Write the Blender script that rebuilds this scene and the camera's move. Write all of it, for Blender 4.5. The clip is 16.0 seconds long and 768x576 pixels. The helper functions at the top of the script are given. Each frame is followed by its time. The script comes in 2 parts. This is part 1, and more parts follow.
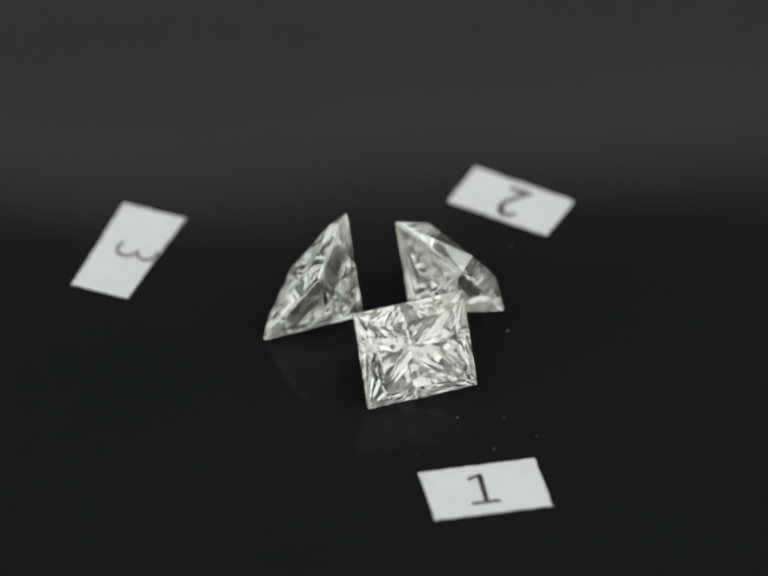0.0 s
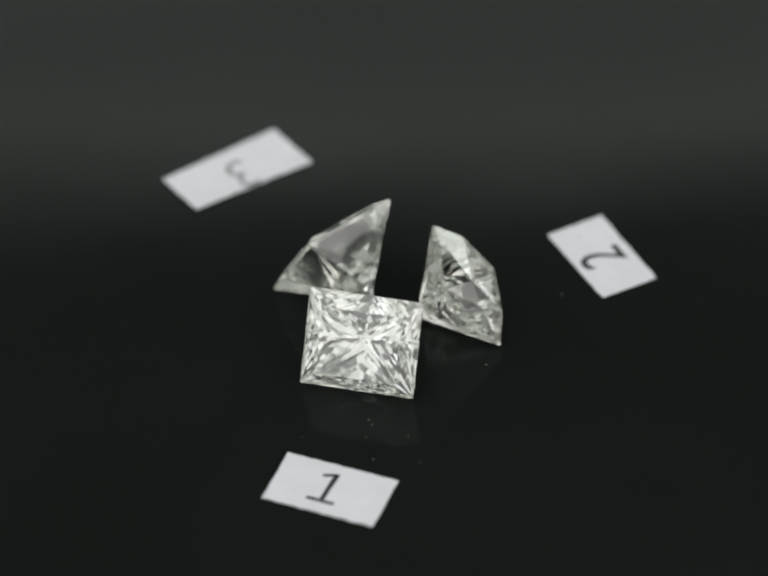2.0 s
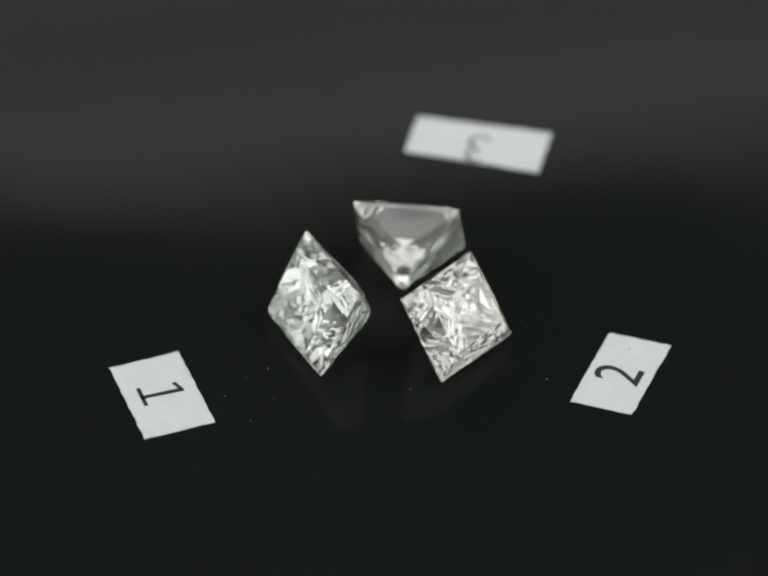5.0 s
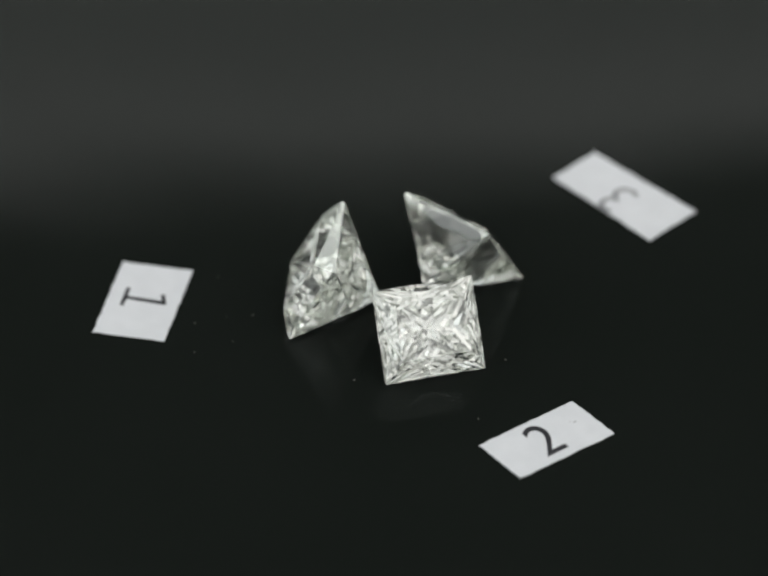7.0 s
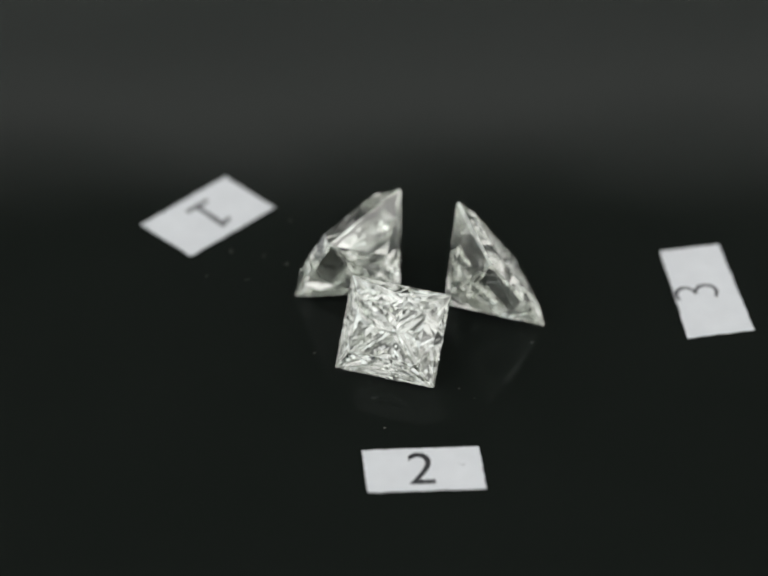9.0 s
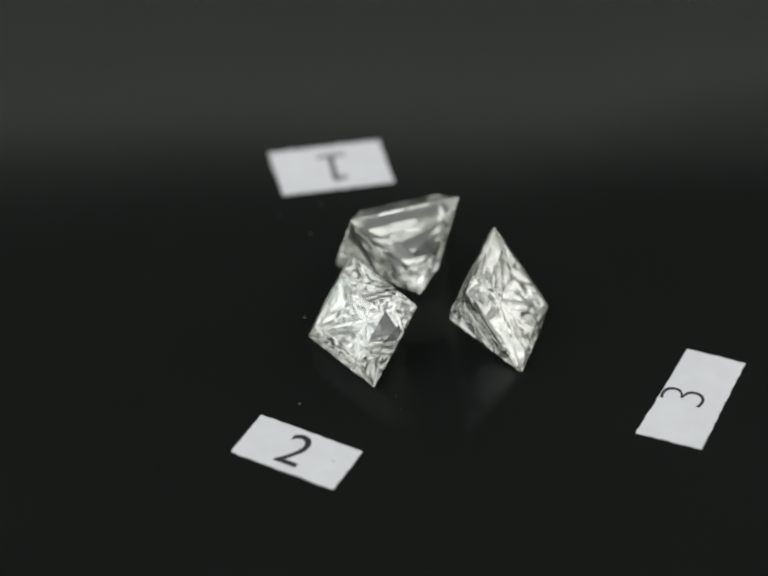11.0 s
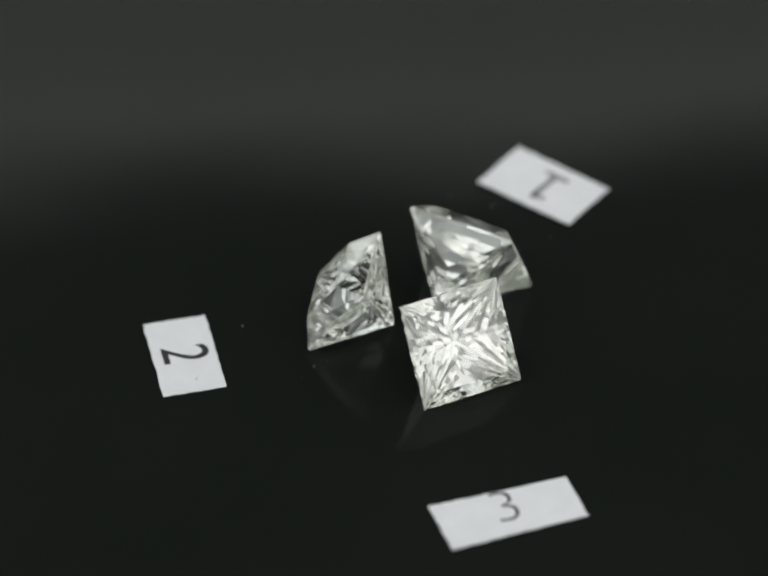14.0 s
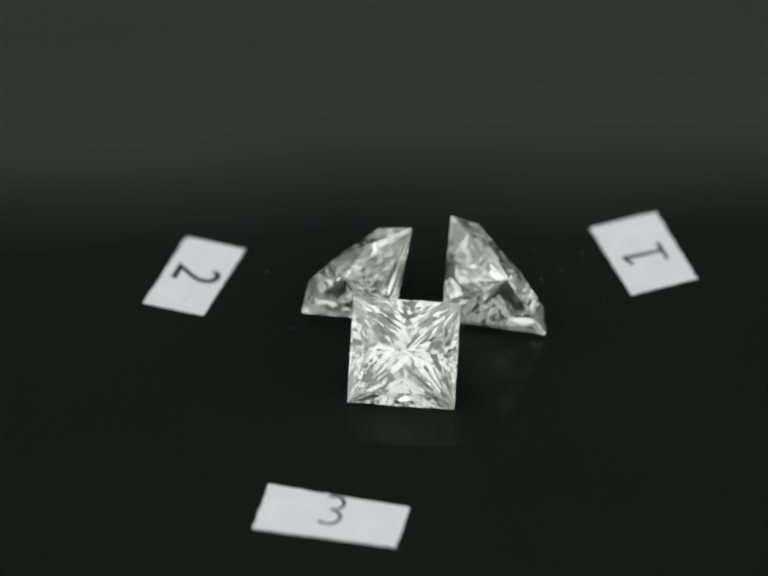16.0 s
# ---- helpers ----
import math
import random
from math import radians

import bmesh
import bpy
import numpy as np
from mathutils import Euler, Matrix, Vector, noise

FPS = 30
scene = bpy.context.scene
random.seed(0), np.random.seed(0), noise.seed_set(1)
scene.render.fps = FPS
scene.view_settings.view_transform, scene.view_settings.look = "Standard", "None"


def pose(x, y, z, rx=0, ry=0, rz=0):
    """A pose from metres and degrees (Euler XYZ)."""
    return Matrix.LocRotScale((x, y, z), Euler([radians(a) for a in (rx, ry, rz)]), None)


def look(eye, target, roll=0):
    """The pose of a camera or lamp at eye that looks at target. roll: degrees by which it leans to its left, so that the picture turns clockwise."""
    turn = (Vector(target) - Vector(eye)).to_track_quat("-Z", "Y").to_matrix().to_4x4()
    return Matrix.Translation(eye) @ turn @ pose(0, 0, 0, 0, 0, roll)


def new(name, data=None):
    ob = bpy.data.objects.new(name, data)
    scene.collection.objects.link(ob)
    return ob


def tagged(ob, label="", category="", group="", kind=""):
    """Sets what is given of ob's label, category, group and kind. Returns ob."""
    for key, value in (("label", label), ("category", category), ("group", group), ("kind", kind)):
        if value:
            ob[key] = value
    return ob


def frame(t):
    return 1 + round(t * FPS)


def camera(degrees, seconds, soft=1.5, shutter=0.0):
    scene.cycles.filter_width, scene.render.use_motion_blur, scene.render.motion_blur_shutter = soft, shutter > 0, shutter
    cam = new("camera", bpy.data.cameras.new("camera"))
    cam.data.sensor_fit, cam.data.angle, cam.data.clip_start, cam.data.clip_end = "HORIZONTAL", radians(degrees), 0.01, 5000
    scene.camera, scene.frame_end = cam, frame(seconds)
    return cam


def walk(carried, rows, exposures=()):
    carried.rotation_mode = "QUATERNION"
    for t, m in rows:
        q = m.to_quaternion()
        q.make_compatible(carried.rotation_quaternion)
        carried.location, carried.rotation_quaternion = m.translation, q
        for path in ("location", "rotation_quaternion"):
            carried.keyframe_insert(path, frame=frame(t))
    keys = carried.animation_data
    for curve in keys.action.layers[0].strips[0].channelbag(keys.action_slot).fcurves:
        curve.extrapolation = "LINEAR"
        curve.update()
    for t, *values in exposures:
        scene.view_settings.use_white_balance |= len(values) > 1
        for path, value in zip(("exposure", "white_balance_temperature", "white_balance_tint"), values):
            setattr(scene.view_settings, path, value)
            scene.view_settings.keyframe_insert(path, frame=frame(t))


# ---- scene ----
MM = 0.001

# ---- camera: a macro lens on a tripod that stands still ----
cam = camera(6.353, 16.0, soft=2.3)
EYE, AIM = (-0.996 * MM, -241.277 * MM, 195.415 * MM), (-0.996 * MM, 2.587 * MM, 0)
cam.data.dof.use_dof = True
cam.data.dof.focus_distance = 0.3065
cam.data.dof.aperture_fstop = 31
walk(cam, [(0.0, look(EYE, AIM, 0.1)), (16.0, look(EYE, AIM, 0.1))])

# ---- world, added fill lights (all out of view) ----
world = bpy.data.worlds.new("dim_room")
scene.world = world
world.use_nodes = True
world.node_tree.nodes["Background"].inputs["Color"].default_value = (0.9, 1.0, 0.95, 1)
world.node_tree.nodes["Background"].inputs["Strength"].default_value = 0.02


def fill_light(name, eye, target, sx, sy, watts, colour, lean=0):
    data = bpy.data.lights.new(name, "AREA")
    data.shape, data.size, data.size_y, data.energy, data.color = "RECTANGLE", sx, sy, watts, colour
    ob = new(name, data)
    ob.matrix_world = look(eye, target, lean)
    return ob


def watts(radiance, sx, sy):
    return radiance * math.pi * sx * sy


WARM = (0.995, 1.0, 0.985)
# Unseen fills overhead and in front, added to brighten stones and slips.
for y in (-0.34, -0.17, 0.0, 0.17, 0.34):
    fill_light("ceiling_fill", (0, y, 0.49), (0, y, 0), 0.57, 0.16, watts(0.505, 0.57, 0.16), WARM)
for x in (-0.148, 0.148):
    fill_light("front_fill", (x, -0.44, 0.28), (x, 0, 0.28), 0.285, 0.42, watts(0.625, 0.285, 0.42), WARM)
# Unseen glowing strips, added so the disc mirrors a grey band, brightest along one edge.
fill_light("band_fill", (0, 0.294, 0.172), (0, 0, 0.172), 0.44, 0.064, watts(1.68, 0.44, 0.064), (0.955, 1.0, 0.955), 3)
fill_light("band_edge_fill", (0, 0.294, 0.2122), (0, 0, 0.2122), 0.44, 0.0125, watts(2.65, 0.44, 0.0125), (0.985, 1.0, 0.965), 3)
# Unseen side fills, one pinkish, one bluish, added to brighten and tint the stones.
fill_light("east_fill", (0.29, -0.02, 0.24), (0, -0.02, 0.24), 0.60, 0.46, watts(0.70, 0.60, 0.46), (1.0, 0.95, 0.935))
fill_light("west_fill", (-0.29, -0.02, 0.24), (0, -0.02, 0.24), 0.60, 0.46, watts(0.70, 0.60, 0.46), (0.92, 0.99, 1.0))

scene.view_settings.exposure = 0.0
scene.cycles.max_bounces, scene.cycles.transmission_bounces, scene.cycles.glossy_bounces = 32, 32, 16


# ---- materials ----
def material(name, colour, rough=0.5, **values):
    m = bpy.data.materials.new(name)
    m.use_nodes = True
    b = m.node_tree.nodes["Principled BSDF"]
    b.inputs["Base Color"].default_value = (*colour, 1)
    b.inputs["Roughness"].default_value = rough
    for key, value in values.items():
        b.inputs[key.replace("_", " ")].default_value = value
    return m


def speckle(m, low, high, scale, detail=4.0, bump=0.0, bump_scale=0.0, distance=0.0001, bump_detail=3.0):
    """Mottles a material's colour between low and high, and adds a fine relief."""
    nodes, links = m.node_tree.nodes, m.node_tree.links
    b = nodes["Principled BSDF"]
    co = nodes.new("ShaderNodeTexCoord")
    n = nodes.new("ShaderNodeTexNoise")
    n.inputs["Scale"].default_value, n.inputs["Detail"].default_value = scale, detail
    links.new(co.outputs["Object"], n.inputs["Vector"])
    ramp = nodes.new("ShaderNodeValToRGB")
    ramp.color_ramp.elements[0].position, ramp.color_ramp.elements[1].position = 0.3, 0.7
    ramp.color_ramp.elements[0].color, ramp.color_ramp.elements[1].color = (*low, 1), (*high, 1)
    links.new(n.outputs["Fac"], ramp.inputs["Fac"])
    links.new(ramp.outputs["Color"], b.inputs["Base Color"])
    if bump:
        n2 = nodes.new("ShaderNodeTexNoise")
        n2.inputs["Scale"].default_value, n2.inputs["Detail"].default_value = bump_scale, bump_detail
        links.new(co.outputs["Object"], n2.inputs["Vector"])
        bp = nodes.new("ShaderNodeBump")
        bp.inputs["Strength"].default_value, bp.inputs["Distance"].default_value = bump, distance
        links.new(n2.outputs["Fac"], bp.inputs["Height"])
        links.new(bp.outputs["Normal"], b.inputs["Normal"])
    return m


def ripple(m, scale, distance):
    """Adds a second, finer swell to a material's relief."""
    nodes, links = m.node_tree.nodes, m.node_tree.links
    old = nodes["Bump"]
    swell, n, co = nodes.new("ShaderNodeBump"), nodes.new("ShaderNodeTexNoise"), nodes.new("ShaderNodeTexCoord")
    n.inputs["Scale"].default_value, n.inputs["Detail"].default_value = scale, 1.0
    swell.inputs["Strength"].default_value, swell.inputs["Distance"].default_value = 1.0, distance
    links.new(co.outputs["Object"], n.inputs["Vector"])
    links.new(n.outputs["Fac"], swell.inputs["Height"])
    links.new(old.outputs["Normal"], swell.inputs["Normal"])
    links.new(swell.outputs["Normal"], nodes["Principled BSDF"].inputs["Normal"])


ACRYLIC = speckle(material("black_acrylic", (0.01, 0.012, 0.01), 0.045, IOR=1.13), (0.0087, 0.0108, 0.0093), (0.0104, 0.0124, 0.0109), 60, bump=1.0, bump_scale=13, distance=0.0005, bump_detail=0.0)
ripple(ACRYLIC, 42, 0.0001)
PAPER = speckle(material("white_paper", (0.75, 0.76, 0.79), 0.85), (0.645, 0.652, 0.678), (0.689, 0.697, 0.724), 900, bump=0.25, bump_scale=9000, distance=0.00002)
INK = material("black_ink", (0.010, 0.010, 0.013), 0.7)
GREY_MARK = material("pencil_grey", (0.45, 0.45, 0.47), 0.8)
DUST = material("dust", (0.22, 0.21, 0.195), 0.9)
WHITE_CLOTH = speckle(material("white_cloth", (0.8, 0.8, 0.8), 0.9), (0.76, 0.77, 0.76), (0.82, 0.82, 0.81), 30)
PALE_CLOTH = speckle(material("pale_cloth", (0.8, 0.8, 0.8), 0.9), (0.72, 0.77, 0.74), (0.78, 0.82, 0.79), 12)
GREY_CLOTH = speckle(material("grey_cloth", (0.3, 0.3, 0.3), 0.9), (0.26, 0.26, 0.26), (0.33, 0.33, 0.325), 18)
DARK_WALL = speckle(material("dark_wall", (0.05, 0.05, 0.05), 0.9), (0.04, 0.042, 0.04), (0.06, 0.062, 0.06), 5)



def diamond_material(name, rough):
    """Clear diamond."""
    m = bpy.data.materials.new(name)
    m.use_nodes = True
    nodes, links = m.node_tree.nodes, m.node_tree.links
    nodes.remove(nodes["Principled BSDF"])
    g = nodes.new("ShaderNodeBsdfGlass")
    g.inputs["Color"].default_value, g.inputs["IOR"].default_value, g.inputs["Roughness"].default_value = (0.996, 1.0, 0.989, 1), 2.417, rough
    links.new(g.outputs[0], nodes["Material Output"].inputs["Surface"])
    return m


FACETS = diamond_material("diamond_polished", 0.0)
GIRDLE_BAND = diamond_material("diamond_girdle", 0.0)


# ---- helpers ----
def mesh(name, verts, faces, mat):
    me = bpy.data.meshes.new(name)
    me.from_pydata([tuple(v) for v in verts], [], faces)
    me.materials.append(mat)
    bm = bmesh.new()
    bm.from_mesh(me)
    bmesh.ops.recalc_face_normals(bm, faces=bm.faces)
    bm.to_mesh(me)
    bm.free()
    return me


def part(name, me, parent, label=""):
    ob = new(name, me)
    ob.parent = parent
    return tagged(ob, label)


def box(name, lo, hi, mat):
    (a, b, c), (d, e, f) = lo, hi
    v = [(a, b, c), (d, b, c), (d, e, c), (a, e, c), (a, b, f), (d, b, f), (d, e, f), (a, e, f)]
    q = [(0, 3, 2, 1), (4, 5, 6, 7), (0, 1, 5, 4), (1, 2, 6, 5), (2, 3, 7, 6), (3, 0, 4, 7)]
    return tagged(new(name, mesh(name, v, q, mat)), kind="structure")


# ---- plain unseen surroundings, added to shape the light: a small photo tent in a dim room ----
BASE = -0.008
box("floor", (-0.9, -0.9, BASE - 0.02), (0.9, 0.9, BASE), DARK_WALL)
# Unseen panels added for reflections: dark below dims them, pale above backs the grey band.
box("north_dark_panel", (-0.30, 0.30, BASE), (0.30, 0.305, 0.13), DARK_WALL)
box("north_pale_panel", (-0.30, 0.30, 0.13), (0.30, 0.305, 0.2222), PALE_CLOTH)
box("wall_east", (0.30, -0.45, BASE), (0.305, 0.305, 0.50), WHITE_CLOTH)
box("wall_west", (-0.305, -0.45, BASE), (-0.30, 0.305, 0.50), WHITE_CLOTH)
# Grey, not white like the sides, to put darker reflections into the stones.
box("wall_south", (-0.305, -0.455, BASE), (0.305, -0.45, 0.50), GREY_CLOTH)
box("ceiling", (-0.305, -0.455, 0.50), (0.305, 0.45, 0.505), WHITE_CLOTH)
# Unseen dark panel behind the gap, for the disc to mirror as black.
box("backdrop", (-0.9, 0.895, BASE), (0.9, 0.9, 1.2), DARK_WALL)


# ---- turntable ----
def turntable():
    """A glossy disc with a rounded rim, its top at height 0."""
    prof = [(0.0, 0.0), (0.0885, 0.0)]
    for k in range(1, 6):
        a = radians(18 * k)
        prof.append((0.0885 + 0.0015 * math.sin(a), -0.0015 + 0.0015 * math.cos(a)))
    prof += [(0.09, -0.0065), (0.0885, BASE), (0.0, BASE)]
    n, v, q = 128, [], []
    v.append((0, 0, 0))
    for r, z in prof[1:-1]:
        v += [(r * math.cos(2 * math.pi * k / n), r * math.sin(2 * math.pi * k / n), z) for k in range(n)]
    v.append((0, 0, BASE))
    rings = len(prof) - 2
    for k in range(n):
        j = (k + 1) % n
        q.append((0, 1 + k, 1 + j))
        for i in range(rings - 1):
            q.append((1 + i * n + k, 1 + (i + 1) * n + k, 1 + (i + 1) * n + j, 1 + i * n + j))
        q.append((1 + (rings - 1) * n + k, len(v) - 1, 1 + (rings - 1) * n + j))
    return tagged(new("turntable", mesh("turntable", v, q, ACRYLIC)), "round glossy black acrylic turntable disc, slowly turning", "turntable")


# ---- princess-cut diamonds ----
def shell(name, verts, faces, inner, mat):
    """An open part of a convex stone, its faces turned away from the inner point."""
    used = sorted({i for f in faces for i in f})
    at = {i: k for k, i in enumerate(used)}
    out = []
    for f in faces:
        p = [Vector(verts[i]) for i in f]
        n = (p[1] - p[0]).cross(p[2] - p[0])
        mid = sum(p, Vector()) / len(p)
        out.append(tuple(at[i] for i in (f if n.dot(mid - inner) > 0 else reversed(f))))
    me = bpy.data.meshes.new(name)
    me.from_pydata([verts[i] for i in used], [], out)
    me.materials.append(mat)
    return me


# how far in and how deep each chevron of a pavilion ends
FINE = ((0.47, 0.26), (0.34, 0.50), (0.21, 0.71), (0.09, 0.885))
DENSE = ((0.50, 0.20), (0.41, 0.37), (0.32, 0.53), (0.235, 0.67), (0.155, 0.79), (0.07, 0.91))


def diamond(width, height, culet, rest, seed, crown, table_x, table_y, chevrons):
    """A square brilliant: table and crown, thin girdle, and a pavilion of chevrons, its girdle in the plane z = 0.
    rest: the angle in degrees of the pavilion's first facets, on which the stone lies."""
    rnd = random.Random(seed)
    a, b = width / 2, height / 2
    hc, g = crown * height, 0.014 * height
    corners = [(-1, -1), (1, -1), (1, 1), (-1, 1)]
    v = []

    def add(x, y, z, loose=0.0):
        v.append((x + rnd.uniform(-1, 1) * loose * a, y + rnd.uniform(-1, 1) * loose * a, z + rnd.uniform(-1, 1) * loose * a * 0.5))
        return len(v) - 1

    tops = [add(a * x * table_x, b * y * table_y, g + hc) for x, y in corners]
    ups = [add(a * x, b * y, g) for x, y in corners]
    downs = [add(a * x, b * y, -g) for x, y in corners]
    mids = [add(a * (corners[i][0] + corners[(i + 1) % 4][0]) / 2 * (0.6 + 0.4 * table_x), b * (corners[i][1] + corners[(i + 1) % 4][1]) / 2 * (0.6 + 0.4 * table_y), g + hc * 0.54, 0.008) for i in range(4)]
    waist = [add(a * (corners[i][0] + corners[(i + 1) % 4][0]) / 2, b * (corners[i][1] + corners[(i + 1) % 4][1]) / 2, g * 1.6) for i in range(4)]
    tip = add(0, 0, -culet, 0.01)
    top, belt, under = [tuple(tops)], [], []
    for i in range(4):
        j = (i + 1) % 4
        top += [(tops[i], mids[i], tops[j]), (ups[i], waist[i], mids[i]), (waist[i], ups[j], mids[i]), (ups[i], mids[i], tops[i]), (ups[j], tops[j], mids[i])]
        belt.append((ups[i], downs[i], downs[j], ups[j], waist[i]))
    d1 = math.tan(radians(rest)) * b * 0.40 + g
    line = [(0.87, math.tan(radians(rest + 2)) * b * 0.13 + g, 0.006), (0.60, d1, 0.0)]
    line += [(r, d1 + (culet - d1) * k, 0.022) for r, k in chevrons]
    for i in range(4):
        j = (i + 1) % 4
        mx, my = (corners[i][0] + corners[j][0]) / 2, (corners[i][1] + corners[j][1]) / 2
        row = [add(a * mx * r, b * my * r, -d, loose) for r, d, loose in line] + [tip]
        under.append((downs[i], row[0], downs[j]))
        for k in range(len(line)):
            under += [(downs[i], row[k + 1], row[k]), (downs[j], row[k], row[k + 1])]
    inner = Vector((0, 0, -culet * 0.3))
    return [(n, shell(n, v, f, inner, mat)) for n, f, mat in (("crown", top[1:], FACETS), ("girdle", belt, GIRDLE_BAND), ("pavilion", under, FACETS), ("table_facet", top[:1], FACETS))]


def stone(centre, yaw, tilt, width, height, culet, crown, table_x, table_y, seed, label, chevrons=FINE):
    """A diamond that lies on its pavilion, tilted up from the disc, lowest point on it."""
    shells = diamond(width * MM, height * MM, culet * MM, tilt, seed, crown, table_x, table_y, chevrons)
    m = pose(0, 0, 0, 0, 0, yaw) @ pose(0, 0, 0, tilt, 0, 0)
    low = min((m @ v.co).z for _, me in shells for v in me.vertices)
    ob = tagged(new("diamond"), label, "diamond", "loose diamonds on the turntable")
    ob.empty_display_size = 0.001
    ob.matrix_basis = Matrix.Translation((centre[0] * MM, centre[1] * MM, -low)) @ m
    made = {}
    for name, me in shells:
        made[name] = part(name, me, made["crown"] if name == "table_facet" else ob)
    return ob


# ---- numbered paper labels ----
def numeral(text, x0, x1, y0, y1):
    """A printed digit that fills the given box, in mm on its slip."""
    if text == "1":
        v, q = [], []
        for pts in (((-0.19, 1.04), (0.06, 1.04), (0.01, y0), (-0.20, y0)), ((x0, y0), (x1, y0), (x1, y0 + 0.19), (x0, y0 + 0.19)),
                    ((x0 + 0.10, 0.84), (x0 + 0.16, 0.66), (-0.10, 0.86), (-0.10, 1.04))):
            k, n = len(v), len(pts)
            v += [(x * MM, y * MM, z * MM) for z in (0.0, 0.004) for x, y in pts]
            q += [tuple(k + i for i in range(n))[::-1], tuple(k + n + i for i in range(n))]
            q += [(k + i, k + (i + 1) % n, k + n + (i + 1) % n, k + n + i) for i in range(n)]
        return mesh("digit", v, q, INK)
    cu = bpy.data.curves.new("digit", "FONT")
    cu.body, cu.size, cu.extrude, cu.offset = text, 1.0, 0.002, -0.022 if text == "3" else 0.0
    tmp = new("digit_curve", cu)
    me = bpy.data.meshes.new_from_object(tmp.evaluated_get(bpy.context.evaluated_depsgraph_get()))
    bpy.data.objects.remove(tmp)
    me.materials.clear()
    me.materials.append(INK)
    xs, ys = [v.co.x for v in me.vertices], [v.co.y for v in me.vertices]
    for v in me.vertices:
        v.co.x = MM * (x0 + (x1 - x0) * (v.co.x - min(xs)) / (max(xs) - min(xs)))
        v.co.y = MM * (y0 + (y1 - y0) * (v.co.y - min(ys)) / (max(ys) - min(ys)))
        v.co.z *= MM
    return me


def paper(width, height, skew, lean, seed):
    """A hand-cut slip: a thin sheet with slightly uneven edges and a faint curl."""
    rnd = random.Random(seed)
    nx, ny, v, q = 24, 12, [], []
    wob = [rnd.uniform(-1, 1) * 0.028 * MM for _ in range(4 * 30)]
    for side in (1, 0):
        for j in range(ny + 1):
            for i in range(nx + 1):
                s, t = i / nx - 0.5, j / ny - 0.5
                x = s * width + lean * t
                y = t * height * (1 - skew * s)
                y += wob[i] if j == 0 else wob[30 + i] if j == ny else 0
                x += wob[60 + j] if i == 0 else wob[90 + j] if i == nx else 0
                v.append((x, y, 0.03 * MM if side else 0.0))
    k = (nx + 1) * (ny + 1)
    for j in range(ny):
        for i in range(nx):
            c = j * (nx + 1) + i
            q.append((c, c + 1, c + nx + 2, c + nx + 1))
            q.append((k + c, k + c + nx + 1, k + c + nx + 2, k + c + 1))
    ring = [i for i in range(nx)] + [j * (nx + 1) + nx for j in range(ny)] + [ny * (nx + 1) + i for i in range(nx, 0, -1)] + [j * (nx + 1) for j in range(ny, 0, -1)]
    for c, d in zip(ring, ring[1:] + ring[:1]):
        q.append((c, k + c, k + d, d))
    return mesh("paper", v, q, PAPER)


def slip(text, centre, yaw, width, height, skew, lean, ink, label):
    ob = tagged(new("number_label", paper(width * MM, height * MM, skew, lean * MM, int(text))), label, "paper label", "numbered paper labels")
    ob.matrix_basis = pose(centre[0] * MM, centre[1] * MM, 0.002 * MM, 0, 0, yaw)
    d = part("digit", numeral(text, *ink), ob, "printed black digit " + text)
    d.matrix_basis = pose(0, 0, 0.033 * MM)
    return ob


disc = turntable()
stones = [
    stone((0.387, -4.235), 19.73, 63.0, 5.13, 4.36, 3.23, 0.15, 0.70, 0.70, 1, "clear princess-cut diamond lying tilted on glossy black disc beside label 1"),
    stone((1.939, 1.954), 129.30, 54.00, 4.59, 4.19, 2.75, 0.21, 0.68, 0.56, 2, "clear princess-cut diamond lying tilted on glossy black disc beside label 2", DENSE),
    stone((-4.509, 0.799), -104.84, 57.83, 4.77, 4.74, 3.12, 0.065, 0.74, 0.74, 3, "clear princess-cut diamond lying tilted on glossy black disc beside label 3"),
]
slips = [
    slip("1", (3.431, -11.442), 10.97, 5.20, 3.27, 0.0, -0.10, (-0.77, 0.51, -0.97, 1.04), "white hand-cut paper slip printed with a black 1"),
    slip("2", (4.819, 8.941), 150.57, 5.18, 2.87, 0.0, -0.13, (-0.68, 0.47, -0.98, 1.14), "white hand-cut paper slip printed with a black 2"),
    slip("3", (-12.679, 5.232), -111.53, 6.35, 2.90, 0.114, 0.0, (-0.58, 0.45, -0.56, 1.43), "white hand-cut paper slip with a black 3 at its edge"),
]


def fleck(name, parent, x, y, sx, sy, mat, seed):
    """A flat irregular mark on a slip."""
    rnd = random.Random(seed)
    n = 10
    rim = [(sx * MM * math.cos(2 * math.pi * k / n) * rnd.uniform(0.6, 1.1), sy * MM * math.sin(2 * math.pi * k / n) * rnd.uniform(0.6, 1.1)) for k in range(n)]
    v = [(px, py, z) for z in (0.0, 0.003 * MM) for px, py in rim]
    q = [tuple(range(n))[::-1], tuple(range(n, 2 * n))] + [(k, (k + 1) % n, n + (k + 1) % n, n + k) for k in range(n)]
    ob = part(name, mesh(name, v, q, mat), parent)
    ob.matrix_basis = pose(x * MM, y * MM, 0.033 * MM)


fleck("smudge", slips[1], 1.74, 0.22, 0.10, 0.06, GREY_MARK, 5)
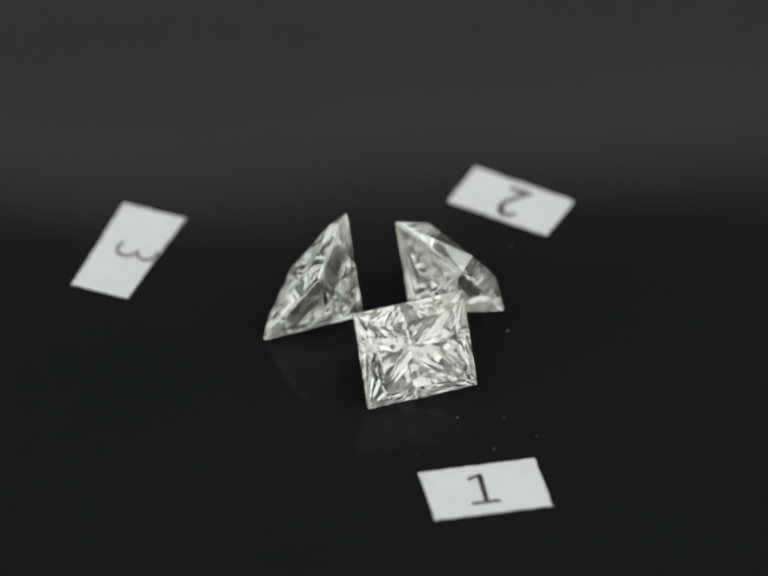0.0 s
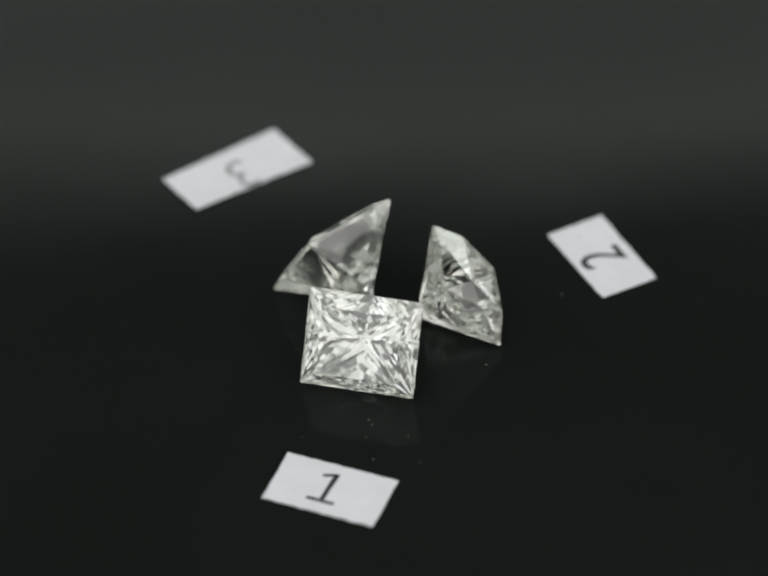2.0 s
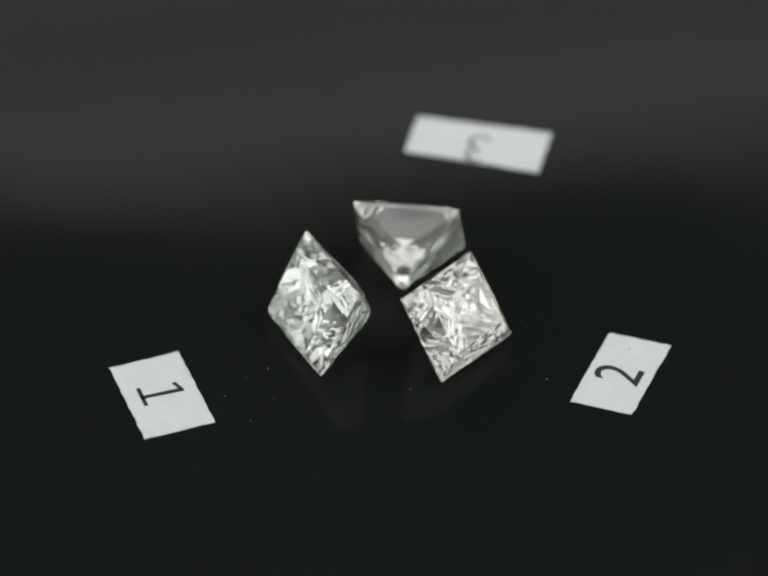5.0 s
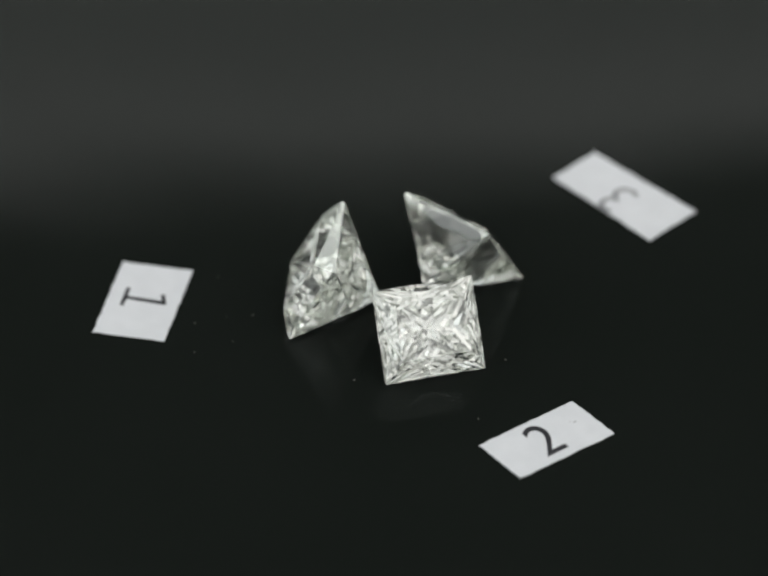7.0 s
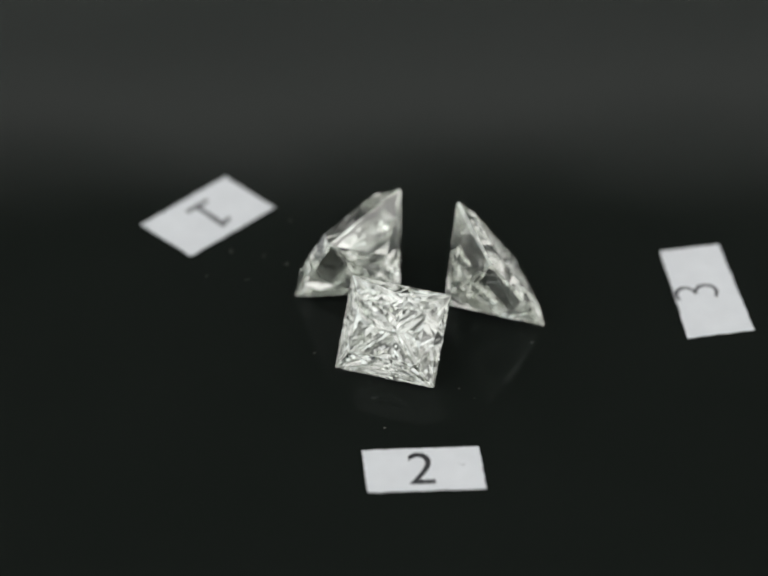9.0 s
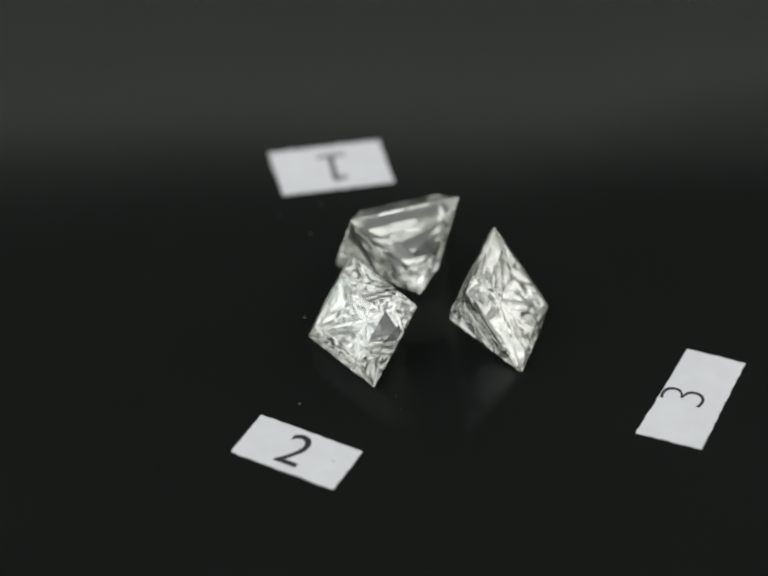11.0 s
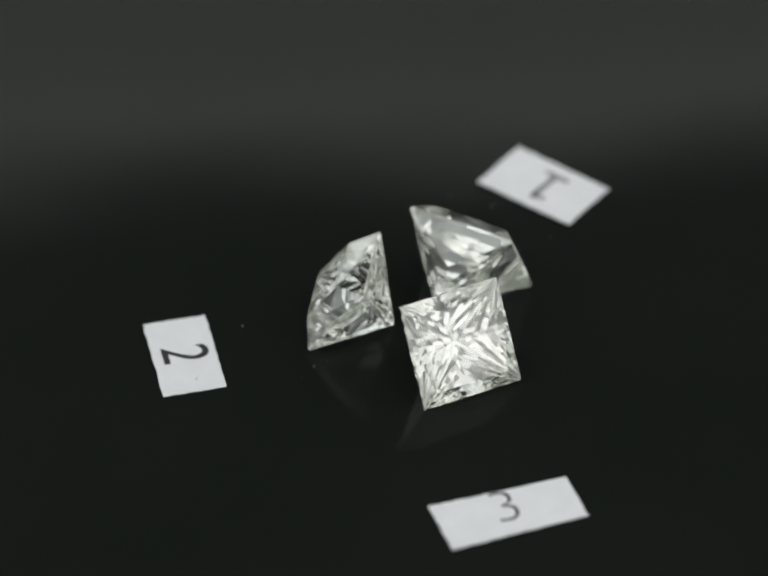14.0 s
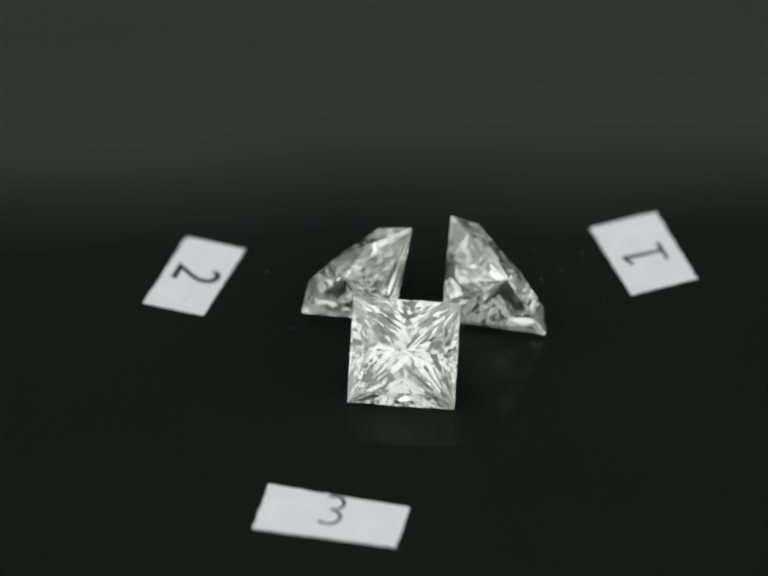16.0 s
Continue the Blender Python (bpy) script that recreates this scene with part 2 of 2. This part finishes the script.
fleck("smudge", slips[1], 1.55, 0.34, 0.05, 0.03, GREY_MARK, 6)
fleck("nick", slips[2], 0.22, -1.42, 0.07, 0.04, INK, 7)


def dust(spots):
    """Small angular crumbs lying on the disc."""
    rnd = random.Random(11)
    v, q = [], []
    for x, y, size in spots:
        k, n, turn = len(v), 6, rnd.uniform(0, 6)
        for z, r in ((0.0, 1.0), (0.5, 0.8)):
            for i in range(n):
                a = turn + 2 * math.pi * i / n
                v.append(((x + size * r * 1.5 * math.cos(a) * rnd.uniform(0.7, 1.2)) * MM, (y + size * r * 0.8 * math.sin(a) * rnd.uniform(0.7, 1.2)) * MM, size * z * MM))
        q += [tuple(k + i for i in range(n))[::-1], tuple(k + n + i for i in range(n))]
        q += [(k + i, k + (i + 1) % n, k + n + (i + 1) % n, k + n + i) for i in range(n)]
    return tagged(new("dust", mesh("dust", v, q, DUST)), "tiny pale dust specks scattered on the glossy black disc", "dust", kind="stuff")


specks = dust([(3.87, -8.69, 0.042), (4.56, -0.48, 0.042), (2.25, -6.54, 0.04), (4.73, 5.62, 0.042), (5.74, -7.79, 0.032), (0.45, -9.12, 0.026),
               (0.46, 5.06, 0.028), (4.33, -6.55, 0.032), (2.80, -7.60, 0.024), (0.25, 5.98, 0.02)])


# ---- the turning disc and what lies on it ----
TURN = [(0.0, 0.0), (0.5, 7.95), (1.0, 16.39), (1.5, 25.30), (2.0, 32.85), (2.5, 41.25), (3.0, 49.40), (3.5, 57.34), (4.0, 65.30),
        (6.5, 106.35), (7.0, 114.27), (7.5, 122.58), (8.0, 130.83), (8.5, 139.12), (9.0, 147.42), (11.5, 188.07), (12.0, 196.20), (12.5, 204.25),
        (13.0, 212.15), (13.5, 220.30), (14.0, 228.67), (14.5, 236.95), (15.0, 245.28), (15.5, 253.35), (16.0, 261.29)]


def turned(t):
    """The disc's turn in degrees at t seconds, clockwise from above."""
    return -float(np.interp(t, [a for a, _ in TURN], [b for _, b in TURN]))


def motions():
    for thing in [disc, specks, *stones, *slips]:
        home = thing.matrix_basis.copy()
        walk(thing, [(k / 4, pose(0, 0, 0, 0, 0, turned(k / 4)) @ home) for k in range(65)])


motions()
